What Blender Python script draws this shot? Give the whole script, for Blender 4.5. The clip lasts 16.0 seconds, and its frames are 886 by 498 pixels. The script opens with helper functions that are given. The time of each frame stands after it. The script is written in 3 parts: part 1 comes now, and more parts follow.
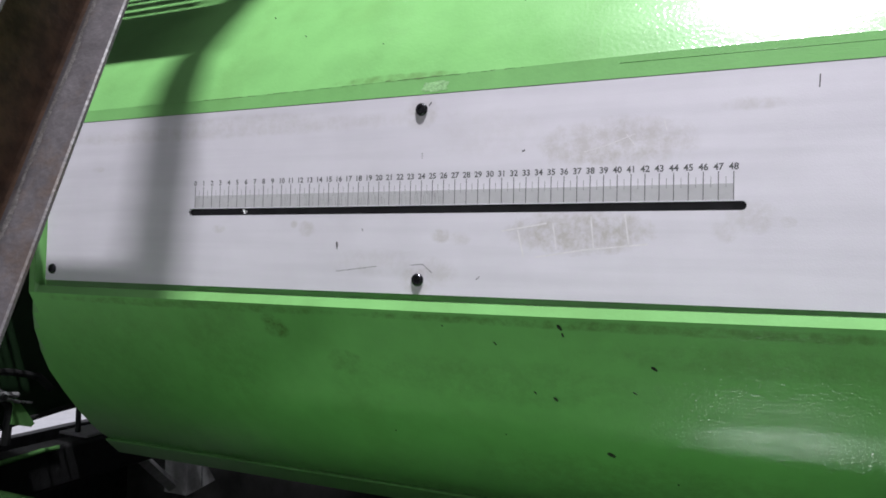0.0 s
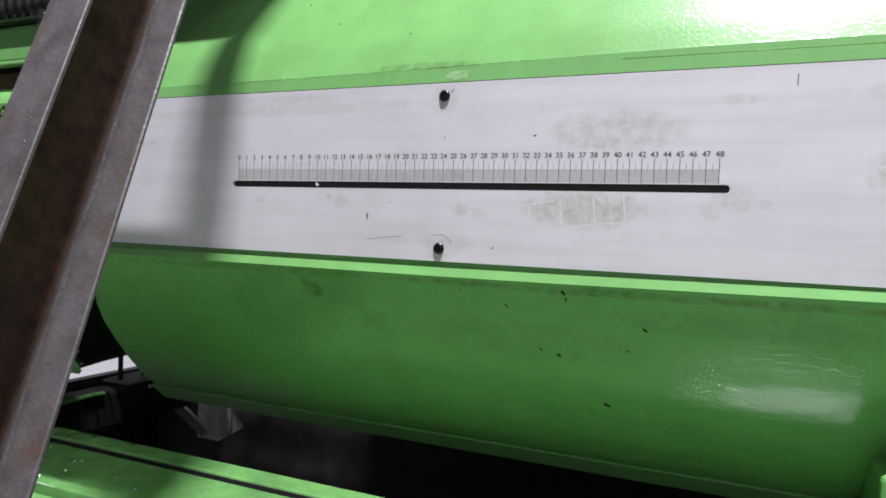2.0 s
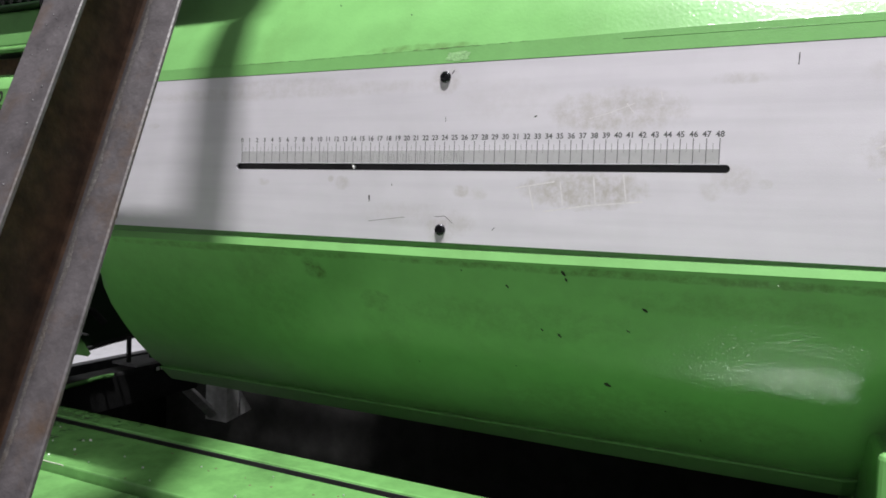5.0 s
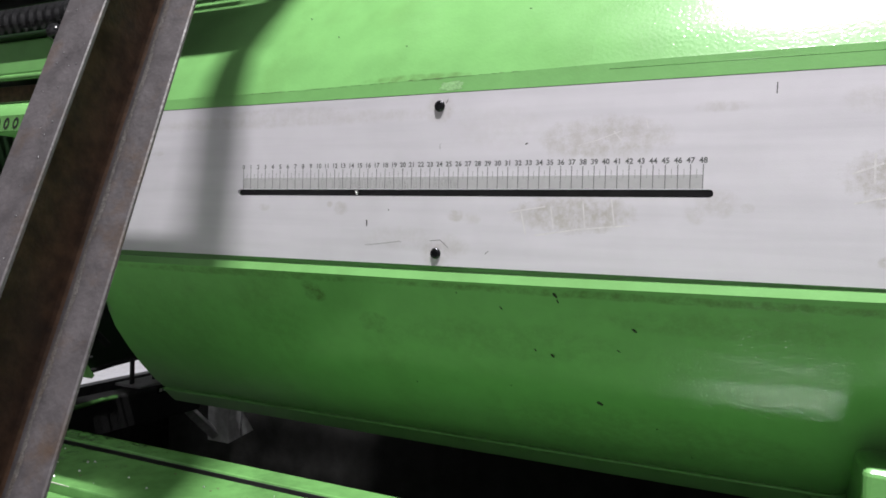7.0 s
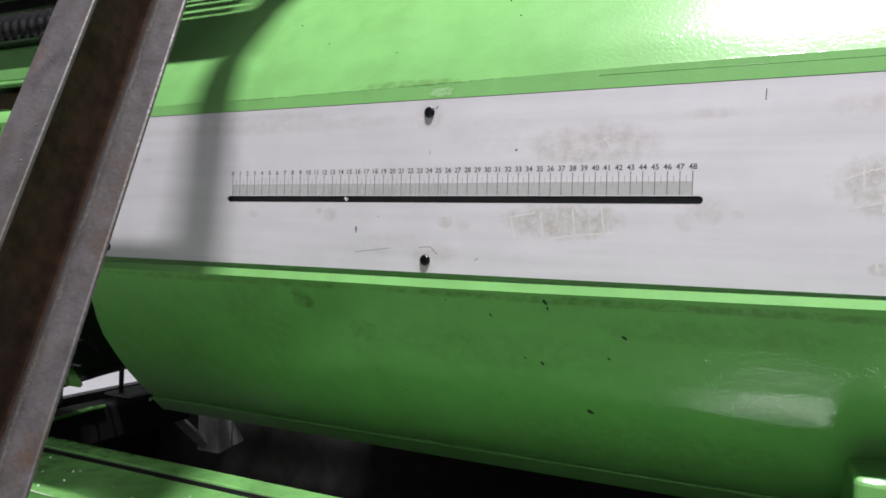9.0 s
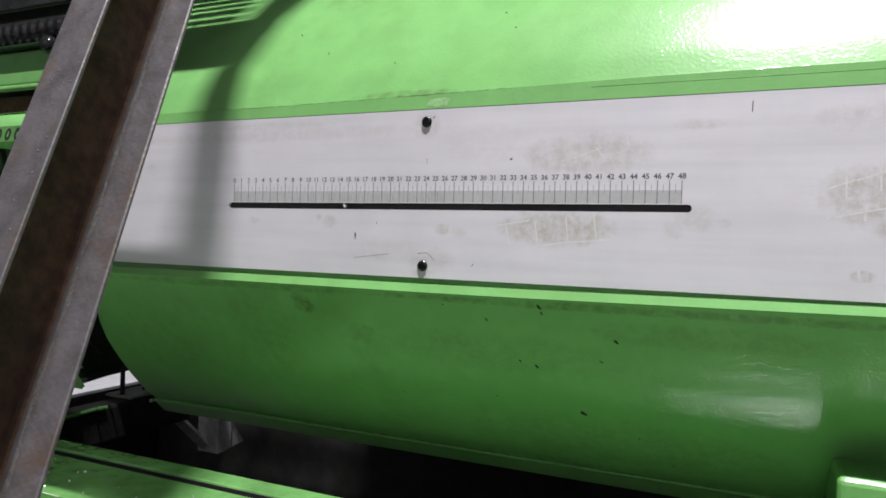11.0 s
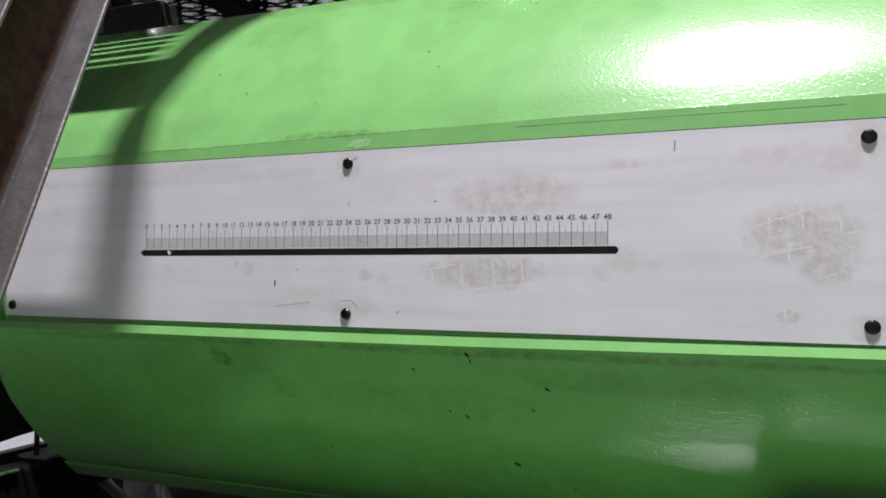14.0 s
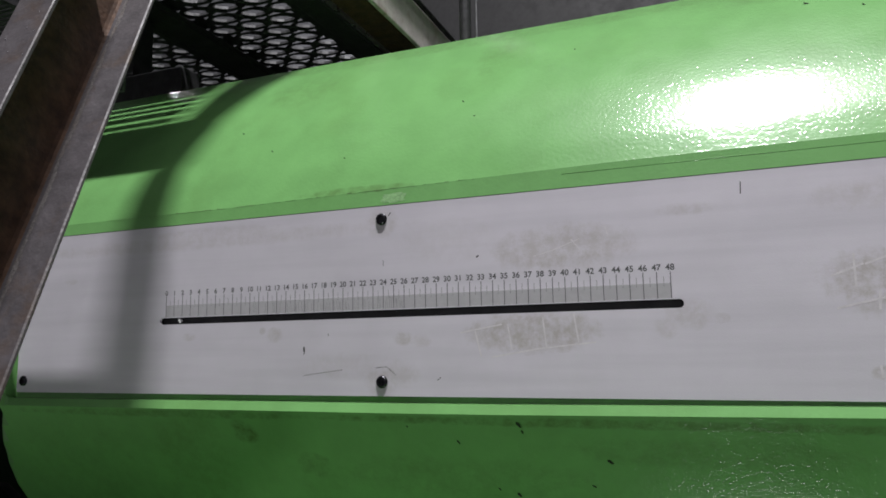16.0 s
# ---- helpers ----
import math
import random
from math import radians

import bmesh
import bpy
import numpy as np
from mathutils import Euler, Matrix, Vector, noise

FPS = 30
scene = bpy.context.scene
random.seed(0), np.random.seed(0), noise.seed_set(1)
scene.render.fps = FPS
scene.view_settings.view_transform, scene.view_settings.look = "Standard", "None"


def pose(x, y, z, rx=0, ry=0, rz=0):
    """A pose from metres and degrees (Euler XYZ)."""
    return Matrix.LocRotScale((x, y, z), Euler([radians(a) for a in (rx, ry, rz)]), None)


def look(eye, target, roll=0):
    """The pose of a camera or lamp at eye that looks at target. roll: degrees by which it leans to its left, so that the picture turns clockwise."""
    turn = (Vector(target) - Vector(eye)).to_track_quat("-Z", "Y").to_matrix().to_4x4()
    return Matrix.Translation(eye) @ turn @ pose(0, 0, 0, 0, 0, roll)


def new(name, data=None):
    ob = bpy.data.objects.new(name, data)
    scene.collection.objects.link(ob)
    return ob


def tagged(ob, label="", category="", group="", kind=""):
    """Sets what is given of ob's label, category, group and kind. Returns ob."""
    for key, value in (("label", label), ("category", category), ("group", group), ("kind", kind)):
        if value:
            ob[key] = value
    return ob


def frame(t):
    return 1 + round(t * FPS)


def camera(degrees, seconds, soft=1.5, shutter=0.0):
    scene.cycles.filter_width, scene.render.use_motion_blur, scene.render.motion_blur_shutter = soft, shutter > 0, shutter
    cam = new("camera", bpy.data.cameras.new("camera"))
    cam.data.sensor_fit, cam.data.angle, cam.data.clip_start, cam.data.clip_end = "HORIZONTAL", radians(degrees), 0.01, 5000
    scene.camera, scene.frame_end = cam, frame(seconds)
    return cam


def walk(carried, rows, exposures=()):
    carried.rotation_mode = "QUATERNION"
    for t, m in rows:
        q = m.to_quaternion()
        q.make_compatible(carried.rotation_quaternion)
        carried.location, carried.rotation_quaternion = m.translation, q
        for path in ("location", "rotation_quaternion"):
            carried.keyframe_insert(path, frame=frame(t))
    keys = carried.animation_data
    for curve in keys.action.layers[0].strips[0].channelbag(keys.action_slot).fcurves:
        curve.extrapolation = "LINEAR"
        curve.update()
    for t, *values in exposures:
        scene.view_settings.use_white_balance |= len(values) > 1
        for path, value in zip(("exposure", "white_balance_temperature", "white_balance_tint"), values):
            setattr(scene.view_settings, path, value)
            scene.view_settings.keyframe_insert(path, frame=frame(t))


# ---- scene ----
cam = camera(64.1, 16.0, soft=1.75)
PATH = [
    (0, (0.488, -0.531, 1.25), (-0.298, 1.307, 1.31), 1.4),
    (0.5, (0.489, -0.534, 1.247), (-0.281, 1.312, 1.251), 1.5),
    (1, (0.506, -0.565, 1.257), (-0.258, 1.283, 1.25), 1.7),
    (1.5, (0.513, -0.593, 1.258), (-0.285, 1.241, 1.232), 2.2),
    (2, (0.514, -0.601, 1.258), (-0.308, 1.222, 1.207), 2.3),
    (2.5, (0.511, -0.599, 1.256), (-0.313, 1.222, 1.196), 2.2),
    (3, (0.512, -0.596, 1.257), (-0.318, 1.221, 1.181), 2.2),
    (3.5, (0.514, -0.601, 1.256), (-0.311, 1.219, 1.17), 2.3),
    (4, (0.518, -0.601, 1.255), (-0.317, 1.214, 1.158), 2.3),
    (6.5, (0.525, -0.61, 1.257), (-0.323, 1.199, 1.177), 1.9),
    (7, (0.535, -0.617, 1.261), (-0.312, 1.194, 1.217), 1.7),
    (7.5, (0.537, -0.611, 1.258), (-0.298, 1.207, 1.234), 1.6),
    (8, (0.54, -0.61, 1.26), (-0.298, 1.206, 1.242), 1.7),
    (8.5, (0.538, -0.61, 1.257), (-0.299, 1.207, 1.244), 1.8),
    (11, (0.546, -0.627, 1.264), (-0.283, 1.192, 1.249), 1.8),
    (11.5, (0.549, -0.63, 1.266), (-0.247, 1.206, 1.256), 1.6),
    (12, (0.542, -0.621, 1.265), (-0.242, 1.219, 1.268), 2.0),
    (12.5, (0.541, -0.615, 1.263), (-0.231, 1.229, 1.278), 1.8),
    (13, (0.552, -0.607, 1.273), (-0.195, 1.248, 1.302), 0.7),
    (13.5, (0.556, -0.597, 1.274), (-0.151, 1.273, 1.348), 0.3),
    (14, (0.555, -0.593, 1.274), (-0.139, 1.28, 1.362), 0.5),
    (14.5, (0.553, -0.591, 1.273), (-0.129, 1.286, 1.379), 0.4),
    (14.8, (0.549, -0.594, 1.268), (-0.086, 1.296, 1.427), -1.1),
    (15, (0.55, -0.589, 1.27), (-0.091, 1.298, 1.447), -0.8),
    (15.2, (0.548, -0.588, 1.273), (-0.123, 1.286, 1.469), -1.1),
    (15.5, (0.545, -0.586, 1.282), (-0.199, 1.259, 1.486), -1.7),
    (15.7, (0.538, -0.582, 1.274), (-0.237, 1.245, 1.523), -0.9),
    (16, (0.514, -0.556, 1.27), (-0.207, 1.289, 1.546), -0.9),
]
walk(cam, [(t, look(eye, target, roll)) for t, eye, target, roll in PATH],
     [(0.0, -0.05, 6150, 14), (1.5, 0.0, 6200, 13), (3.0, -0.03, 6450, 11), (8.5, -0.03, 6450, 11), (11.0, -0.1, 6450, 11),
      (12.0, -0.12, 6450, 11), (13.0, -0.14, 6430, 11), (14.5, -0.3, 6380, 13),
      (15.0, -0.42, 6330, 15), (16.0, -0.75, 6330, 13)])

# ---- world, lamps, exposure ----
world = bpy.data.worlds.new("hall_air")
world.use_nodes = True
scene.world = world
world.node_tree.nodes["Background"].inputs[0].default_value = (0.9, 0.95, 1.0, 1)
world.node_tree.nodes["Background"].inputs[1].default_value = 0.008


def area_lamp(name, at, target, size, power, colour):
    data = bpy.data.lights.new(name, "AREA")
    data.shape, data.size, data.energy, data.color = "DISK", size, power, colour
    ob = new(name, data)
    ob.matrix_world = look(at, target)
    return ob


def tube_lamp(at, length, power):
    """A ceiling batten along x, shining straight down."""
    ob = area_lamp("hall_or_fill_light", at, (at[0], at[1], 0.0), 1.0, power, (1.0, 0.985, 0.97))
    ob.data.shape, ob.data.size, ob.data.size_y = "RECTANGLE", length, 0.06


tube_lamp((0.73, -1.02, 5.3), 0.55, 470)
tube_lamp((1.75, -1.02, 5.3), 1.1, 42)
# added fills without a known fixture: south wall, rear floor, north wall
area_lamp("hall_or_fill_light", (-0.2, -2.9, 4.8), (-0.4, -4.0, 4.2), 0.5, 3, (0.99, 0.96, 1.0))
area_lamp("hall_or_fill_light", (-4.8, 3.8, 5.3), (-4.8, 3.8, 0.0), 0.5, 115, (0.98, 0.97, 1.0))
area_lamp("hall_or_fill_light", (-2.0, 5.0, 4.6), (-2.2, 8.0, 4.2), 0.5, 360, (0.97, 0.97, 1.0))


# ---- materials ----
def material(name, colour, rough=0.5, metal=0.0, grain=60.0, vary=0.15, stain=6.0, stain_amount=0.15, bump=0.1, bump_scale=200.0, coat=0.0,
             stain_colour=None, bump_far=0.002):
    """A surface with grain and stains at two scales and fine relief, in metres of the thing's own space."""
    m = bpy.data.materials.new(name)
    m.use_nodes = True
    nt = m.node_tree
    b = nt.nodes["Principled BSDF"]
    b.inputs["Roughness"].default_value, b.inputs["Metallic"].default_value = rough, metal
    b.inputs["Coat Weight"].default_value = coat
    b.inputs["Coat Roughness"].default_value = 0.07
    tc = nt.nodes.new("ShaderNodeTexCoord")

    def noise_of(scale, detail=4.0, roughness=0.6):
        n = nt.nodes.new("ShaderNodeTexNoise")
        n.inputs["Scale"].default_value, n.inputs["Detail"].default_value, n.inputs["Roughness"].default_value = scale, detail, roughness
        nt.links.new(tc.outputs["Object"], n.inputs["Vector"])
        return n.outputs["Fac"]

    def mix(kind, fac, a, bb):
        n = nt.nodes.new("ShaderNodeMix")
        n.data_type, n.blend_type = "RGBA", kind
        for sock, val in (("Factor", fac), ("A", a), ("B", bb)):
            s = [i for i in n.inputs if i.name == sock and i.type in (("VALUE",) if sock == "Factor" else ("RGBA",))][0]
            if isinstance(val, bpy.types.NodeSocket):
                nt.links.new(val, s)
            else:
                s.default_value = val
        return [o for o in n.outputs if o.type == "RGBA"][0]

    def ramp(fac, lo, hi, a, bb):
        n = nt.nodes.new("ShaderNodeMapRange")
        nt.links.new(fac, n.inputs["Value"])
        for k, v in (("From Min", lo), ("From Max", hi), ("To Min", a), ("To Max", bb)):
            n.inputs[k].default_value = v
        return n.outputs["Result"]

    dark = tuple(c * (1 - vary) for c in colour) + (1,)
    light = tuple(min(1, c * (1 + vary)) for c in colour) + (1,)
    sc = tuple(stain_colour or tuple(c * 0.45 for c in colour)) + (1,)
    c = mix("MIX", ramp(noise_of(grain), 0.35, 0.65, 0, 1), dark, light)
    c = mix("MIX", ramp(noise_of(stain, 6.0, 0.65), 0.52, 0.75, 0, stain_amount), c, sc)
    nt.links.new(c, b.inputs["Base Color"])
    r = ramp(noise_of(stain * 2.3), 0.3, 0.7, rough * 0.85, min(1, rough * 1.2))
    nt.links.new(r, b.inputs["Roughness"])
    if bump:
        bp = nt.nodes.new("ShaderNodeBump")
        bp.inputs["Strength"].default_value, bp.inputs["Distance"].default_value = bump, bump_far
        nt.links.new(noise_of(bump_scale, 2.0, 0.5), bp.inputs["Height"])
        nt.links.new(bp.outputs["Normal"], b.inputs["Normal"])
        if coat:
            # the lacquer keeps its orange peel, the paint under it is smoother
            nt.links.new(bp.outputs["Normal"], b.inputs["Coat Normal"])
            low = nt.nodes.new("ShaderNodeBump")
            low.inputs["Strength"].default_value, low.inputs["Distance"].default_value = bump * 0.35, bump_far
            nt.links.new(bp.inputs["Height"].links[0].from_socket, low.inputs["Height"])
            nt.links.new(low.outputs["Normal"], b.inputs["Normal"])
    return m, nt, b, noise_of, mix, ramp, tc, c


def paint(*a, **k):
    return material(*a, **k)[0]


GREEN = (0.150, 0.352, 0.114)
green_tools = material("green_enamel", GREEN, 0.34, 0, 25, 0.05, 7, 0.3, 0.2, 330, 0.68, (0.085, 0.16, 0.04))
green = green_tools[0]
green_tools[2].inputs["Specular IOR Level"].default_value = 0.18
green_deck = paint("worn_green_enamel", (0.126, 0.30, 0.092), 0.16, 0, 40, 0.12, 9, 0.8, 0.08, 300, 0.5, (0.055, 0.12, 0.04))
# machine green taken near black, with the shade put into the colour
green_shaded = paint("dark_green_enamel", (0.014, 0.035, 0.014), 0.4, 0, 40, 0.1, 8, 0.3, 0.15, 200)
steel_grey = paint("mill_scale_steel", (0.068, 0.061, 0.066), 0.55, 0.1, 45, 0.22, 24, 0.9, 0.22, 240, 0, (0.075, 0.049, 0.034))
rust_steel = paint("rusty_mill_steel", (0.078, 0.041, 0.024), 0.7, 0.2, 70, 0.35, 12, 0.6, 0.4, 240, 0, (0.018, 0.012, 0.01))
dark_steel = paint("dark_steel", (0.036, 0.036, 0.038), 0.55, 0.4, 60, 0.25, 10, 0.4, 0.3, 200)
galvanised = paint("galvanised_steel", (0.5, 0.5, 0.52), 0.3, 0.9, 80, 0.15, 20, 0.3, 0.2, 200)
black_rubber = paint("black_rubber", (0.016, 0.016, 0.017), 0.6, 0, 60, 0.2, 10, 0.3, 0.2, 200)
black_oxide = paint("black_oxide_steel", (0.04, 0.04, 0.045), 0.22, 0.9, 400, 0.2, 90, 0.3, 0.1, 900)
flake_highlight_grey = paint("pale_mill_scale", (0.10, 0.092, 0.09), 0.55, 0.1, 300, 0.3, 60, 0.8, 0.3, 500, 0, (0.09, 0.065, 0.05))
black_gloss = paint("glossy_black_plastic", (0.012, 0.012, 0.013), 0.12, 0, 60, 0.1, 10, 0.1, 0.0)
white_steel = paint("rust_stained_white_paint", (0.62, 0.58, 0.55), 0.5, 0, 50, 0.1, 22, 0.75, 0.2, 200, 0, (0.25, 0.13, 0.07))
grey_steel = paint("grey_painted_steel", (0.3, 0.3, 0.31), 0.45, 0.1, 60, 0.12, 12, 0.35, 0.15, 200)
concrete = paint("concrete_floor", (0.12, 0.118, 0.115), 0.55, 0, 9, 0.12, 1.3, 0.35, 0.2, 40)
plaster = paint("hall_wall_paint", (0.22, 0.22, 0.226), 0.8, 0, 5, 0.06, 0.7, 0.2, 0.1, 30)
# paler paint of the unseen south wall, which reflects light at the plate
south_reflector_paint = paint("grey_wall_paint", (0.32, 0.31, 0.33), 0.7, 0, 5, 0.04, 0.7, 0.15, 0.1, 30)
ceiling_paint = paint("hall_ceiling_sheet", (0.25, 0.25, 0.256), 0.7, 0, 5, 0.1, 0.8, 0.2, 0.1, 20)
white_cloth = paint("white_sheet_metal", (0.8, 0.79, 0.82), 0.5, 0, 30, 0.06, 9, 0.2, 0.1, 90)
clean_grey = paint("wiped_grey_sheet", (0.76, 0.73, 0.755), 0.42, 0.25, 200, 0.08, 90, 0.3, 0.03, 700, 0, (0.5, 0.48, 0.46))
ink = paint("grey_ink", (0.10, 0.10, 0.105), 0.6, 0, 900, 0.25, 300, 0.4, 0.0)
ink_thin = paint("worn_grey_ink", (0.2, 0.2, 0.2), 0.6, 0, 900, 0.25, 300, 0.4, 0.0)
tape = paint("grey_scale_tape", (0.44, 0.43, 0.45), 0.5, 0, 200, 0.05, 50, 0.25, 0.03, 400)
slot_shade = paint("black_slot_interior", (0.013, 0.013, 0.014), 0.7, 0, 60, 0.2, 10, 0.1, 0.0)
pin_white = paint("white_pointer_paint", (0.8, 0.8, 0.8), 0.4, 0, 500, 0.05, 100, 0.2, 0.0)
dirt = paint("black_grime", (0.012, 0.012, 0.01), 0.8, 0, 800, 0.3, 200, 0.3, 0.3, 900)
crack_brown = paint("rusty_crack_dirt", (0.05, 0.042, 0.02), 0.8, 0, 800, 0.4, 200, 0.3, 0.3, 900)
filler = paint("pale_green_filler", (0.20, 0.38, 0.16), 0.5, 0, 300, 0.2, 120, 0.6, 0.3, 400, 0, (0.18, 0.33, 0.14))
# dark colour that stands for the shade under the housing
pit_shade = paint("oily_dark_grime", (0.045, 0.044, 0.043), 0.7, 0, 30, 0.2, 6, 0.4, 0.2, 120)
foot_grey = paint("bare_grey_casting", (0.55, 0.55, 0.56), 0.5, 0, 60, 0.15, 25, 0.4, 0.15, 200)
label_white = paint("white_label", (0.7, 0.72, 0.7), 0.5, 0, 200, 0.05, 60, 0.2, 0.0)

plate_tools = material("brushed_grey_sheet", (0.75, 0.72, 0.785), 0.42, 0.25, 14, 0.03, 11, 0.12, 0.04, 700, 0, (0.52, 0.50, 0.49))
plate_grey = plate_tools[0]


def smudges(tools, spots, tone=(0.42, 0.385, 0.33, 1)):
    """Greasy prints on the plate, dark spots and painted shade on the hull: (x, z, half width, half height, strength).
    """
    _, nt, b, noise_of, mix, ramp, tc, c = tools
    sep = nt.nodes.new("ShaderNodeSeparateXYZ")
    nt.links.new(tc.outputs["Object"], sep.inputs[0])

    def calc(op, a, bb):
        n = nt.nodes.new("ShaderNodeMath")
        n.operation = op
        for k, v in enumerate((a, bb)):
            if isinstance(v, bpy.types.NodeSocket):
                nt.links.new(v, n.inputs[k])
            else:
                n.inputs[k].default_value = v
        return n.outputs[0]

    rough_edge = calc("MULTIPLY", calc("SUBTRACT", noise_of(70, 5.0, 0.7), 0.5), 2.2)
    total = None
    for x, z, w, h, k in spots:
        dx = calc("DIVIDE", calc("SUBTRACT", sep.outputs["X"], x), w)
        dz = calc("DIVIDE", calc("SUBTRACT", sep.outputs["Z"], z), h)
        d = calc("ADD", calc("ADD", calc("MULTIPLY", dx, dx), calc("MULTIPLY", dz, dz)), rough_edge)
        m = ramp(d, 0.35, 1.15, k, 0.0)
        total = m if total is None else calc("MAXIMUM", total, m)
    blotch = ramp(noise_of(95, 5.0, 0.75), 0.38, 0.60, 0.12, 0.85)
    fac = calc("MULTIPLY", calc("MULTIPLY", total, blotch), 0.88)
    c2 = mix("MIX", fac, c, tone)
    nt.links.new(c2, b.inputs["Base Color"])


def brushed(tools):
    """Long faint streaks along the sheet from wiping and rolling."""
    m, nt, b, noise_of, mix, ramp, tc, c = tools
    mp = nt.nodes.new("ShaderNodeMapping")
    mp.inputs["Scale"].default_value = (4.0, 1.0, 75.0)
    nt.links.new(tc.outputs["Object"], mp.inputs["Vector"])
    n = nt.nodes.new("ShaderNodeTexNoise")
    n.inputs["Scale"].default_value, n.inputs["Detail"].default_value = 1.0, 5.0
    nt.links.new(mp.outputs["Vector"], n.inputs["Vector"])
    c2 = mix("MIX", ramp(n.outputs["Fac"], 0.42, 0.72, 0.0, 0.32), c, (0.53, 0.515, 0.56, 1))
    nt.links.new(c2, b.inputs["Base Color"])
    return m, nt, b, noise_of, mix, ramp, tc, c2


plate_tools = brushed(plate_tools)
smudges(plate_tools, [(0.620, 1.311, 0.040, 0.024, 0.8), (0.646, 1.305, 0.022, 0.026, 0.6), (0.640, 1.286, 0.022, 0.013, 0.75), (0.651, 1.367, 0.018, 0.012, 0.4), (0.607, 1.3755, 0.007, 0.005, 0.4), (0.475, 1.282, 0.010, 0.008, 0.35), (0.514, 1.288, 0.006, 0.004, 0.5), (0.371, 1.281, 0.056, 0.017, 0.85), (0.400, 1.282, 0.024, 0.014, 0.8), (0.398, 1.347, 0.060, 0.020, 0.6), (0.385, 1.338, 0.02, 0.008, 0.7),
                      (0.610, 1.371, 0.034, 0.012, 0.32), (0.6144, 1.2486, 0.010, 0.005, 0.8), (0.493, 1.371, 0.022, 0.005, 0.45), (0.128, 1.284, 0.009, 0.007, 0.5), (0.115, 1.288, 0.004, 0.004, 0.5), (0.259, 1.278, 0.010, 0.006, 0.6),
                      (0.275, 1.276, 0.010, 0.006, 0.4), (0.492, 1.292, 0.018, 0.012, 0.4), (0.2385, 1.2415, 0.018, 0.014, 0.5), (0.2385, 1.3800, 0.016, 0.014, 0.45), (0.255, 1.248, 0.020, 0.012, 0.35), (0.669, 1.380, 0.016, 0.016, 0.5),
                      (0.669, 1.240, 0.016, 0.014, 0.45), (0.03, 1.284, 0.008, 0.004, 0.4), (-0.13, 1.345, 0.010, 0.003, 0.4), (0.30, 1.360, 0.05, 0.02, 0.15), (0.20, 1.255, 0.05, 0.012, 0.2), (0.05, 1.385, 0.09, 0.006, 0.3), (0.03, 1.377, 0.24, 0.008, 0.3)])
# dirt, dark lines along creases and rims, and painted shade left of x 0.08
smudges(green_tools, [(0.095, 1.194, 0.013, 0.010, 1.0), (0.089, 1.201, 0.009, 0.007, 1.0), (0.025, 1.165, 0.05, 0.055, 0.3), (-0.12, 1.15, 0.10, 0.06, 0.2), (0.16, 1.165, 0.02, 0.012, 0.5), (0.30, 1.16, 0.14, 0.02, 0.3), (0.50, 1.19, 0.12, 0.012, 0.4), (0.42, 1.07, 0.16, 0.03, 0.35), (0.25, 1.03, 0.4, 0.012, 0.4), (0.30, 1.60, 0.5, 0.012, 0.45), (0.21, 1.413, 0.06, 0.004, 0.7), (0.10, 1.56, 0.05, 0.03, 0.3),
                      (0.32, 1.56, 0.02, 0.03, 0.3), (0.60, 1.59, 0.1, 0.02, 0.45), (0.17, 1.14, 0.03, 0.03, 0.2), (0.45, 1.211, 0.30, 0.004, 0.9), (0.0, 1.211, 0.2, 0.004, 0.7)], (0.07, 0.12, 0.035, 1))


# ---- mesh helpers ----
def mesh_of(name, bm, mat, smooth=False):
    bmesh.ops.recalc_face_normals(bm, faces=bm.faces)
    me = bpy.data.meshes.new(name)
    bm.to_mesh(me)
    bm.free()
    me.materials.append(mat)
    if smooth:
        me.polygons.foreach_set("use_smooth", [True] * len(me.polygons))
    return me


def part(name, bm, mat, parent=None, label="", smooth=False):
    ob = new(name, mesh_of(name, bm, mat, smooth))
    if parent:
        ob.parent = parent
    if label:
        tagged(ob, label)
    return ob


def thing(name, label, category, at=(0, 0, 0), group="", kind=""):
    return tagged(new(name), label, category, group, kind) if at == (0, 0, 0) else placed(tagged(new(name), label, category, group, kind), at)


def placed(ob, at):
    ob.location = at
    return ob


def box(x0, x1, y0, y1, z0, z1, bevel=0.0, segs=2, bm=None):
    made = bm or bmesh.new()
    res = bmesh.ops.create_cube(made, size=1, matrix=Matrix.Translation(((x0 + x1) / 2, (y0 + y1) / 2, (z0 + z1) / 2)) @ Matrix.Diagonal((x1 - x0, y1 - y0, z1 - z0, 1)))
    if bevel:
        es = list({e for v in res["verts"] for e in v.link_edges})
        bmesh.ops.bevel(made, geom=es, offset=bevel, segments=segs, affect="EDGES", profile=0.5)
    return made


def tube(points, radius, sides=14, bm=None, caps=True):
    """A round bar or pipe along points."""
    made = bm or bmesh.new()
    rings, pts = [], [Vector(p) for p in points]
    for i, p in enumerate(pts):
        d = (pts[min(i + 1, len(pts) - 1)] - pts[max(i - 1, 0)]).normalized()
        a = d.cross(Vector((0, 0, 1)) if abs(d.z) < 0.9 else Vector((1, 0, 0))).normalized()
        b = d.cross(a)
        r = radius[i] if isinstance(radius, (list, tuple)) else radius
        rings.append([made.verts.new(p + a * r * math.cos(2 * math.pi * k / sides) + b * r * math.sin(2 * math.pi * k / sides)) for k in range(sides)])
    for r0, r1 in zip(rings, rings[1:]):
        for k in range(sides):
            made.faces.new((r0[k], r0[(k + 1) % sides], r1[(k + 1) % sides], r1[k]))
    if caps:
        made.faces.new(rings[0][::-1])
        made.faces.new(rings[-1])
    return made


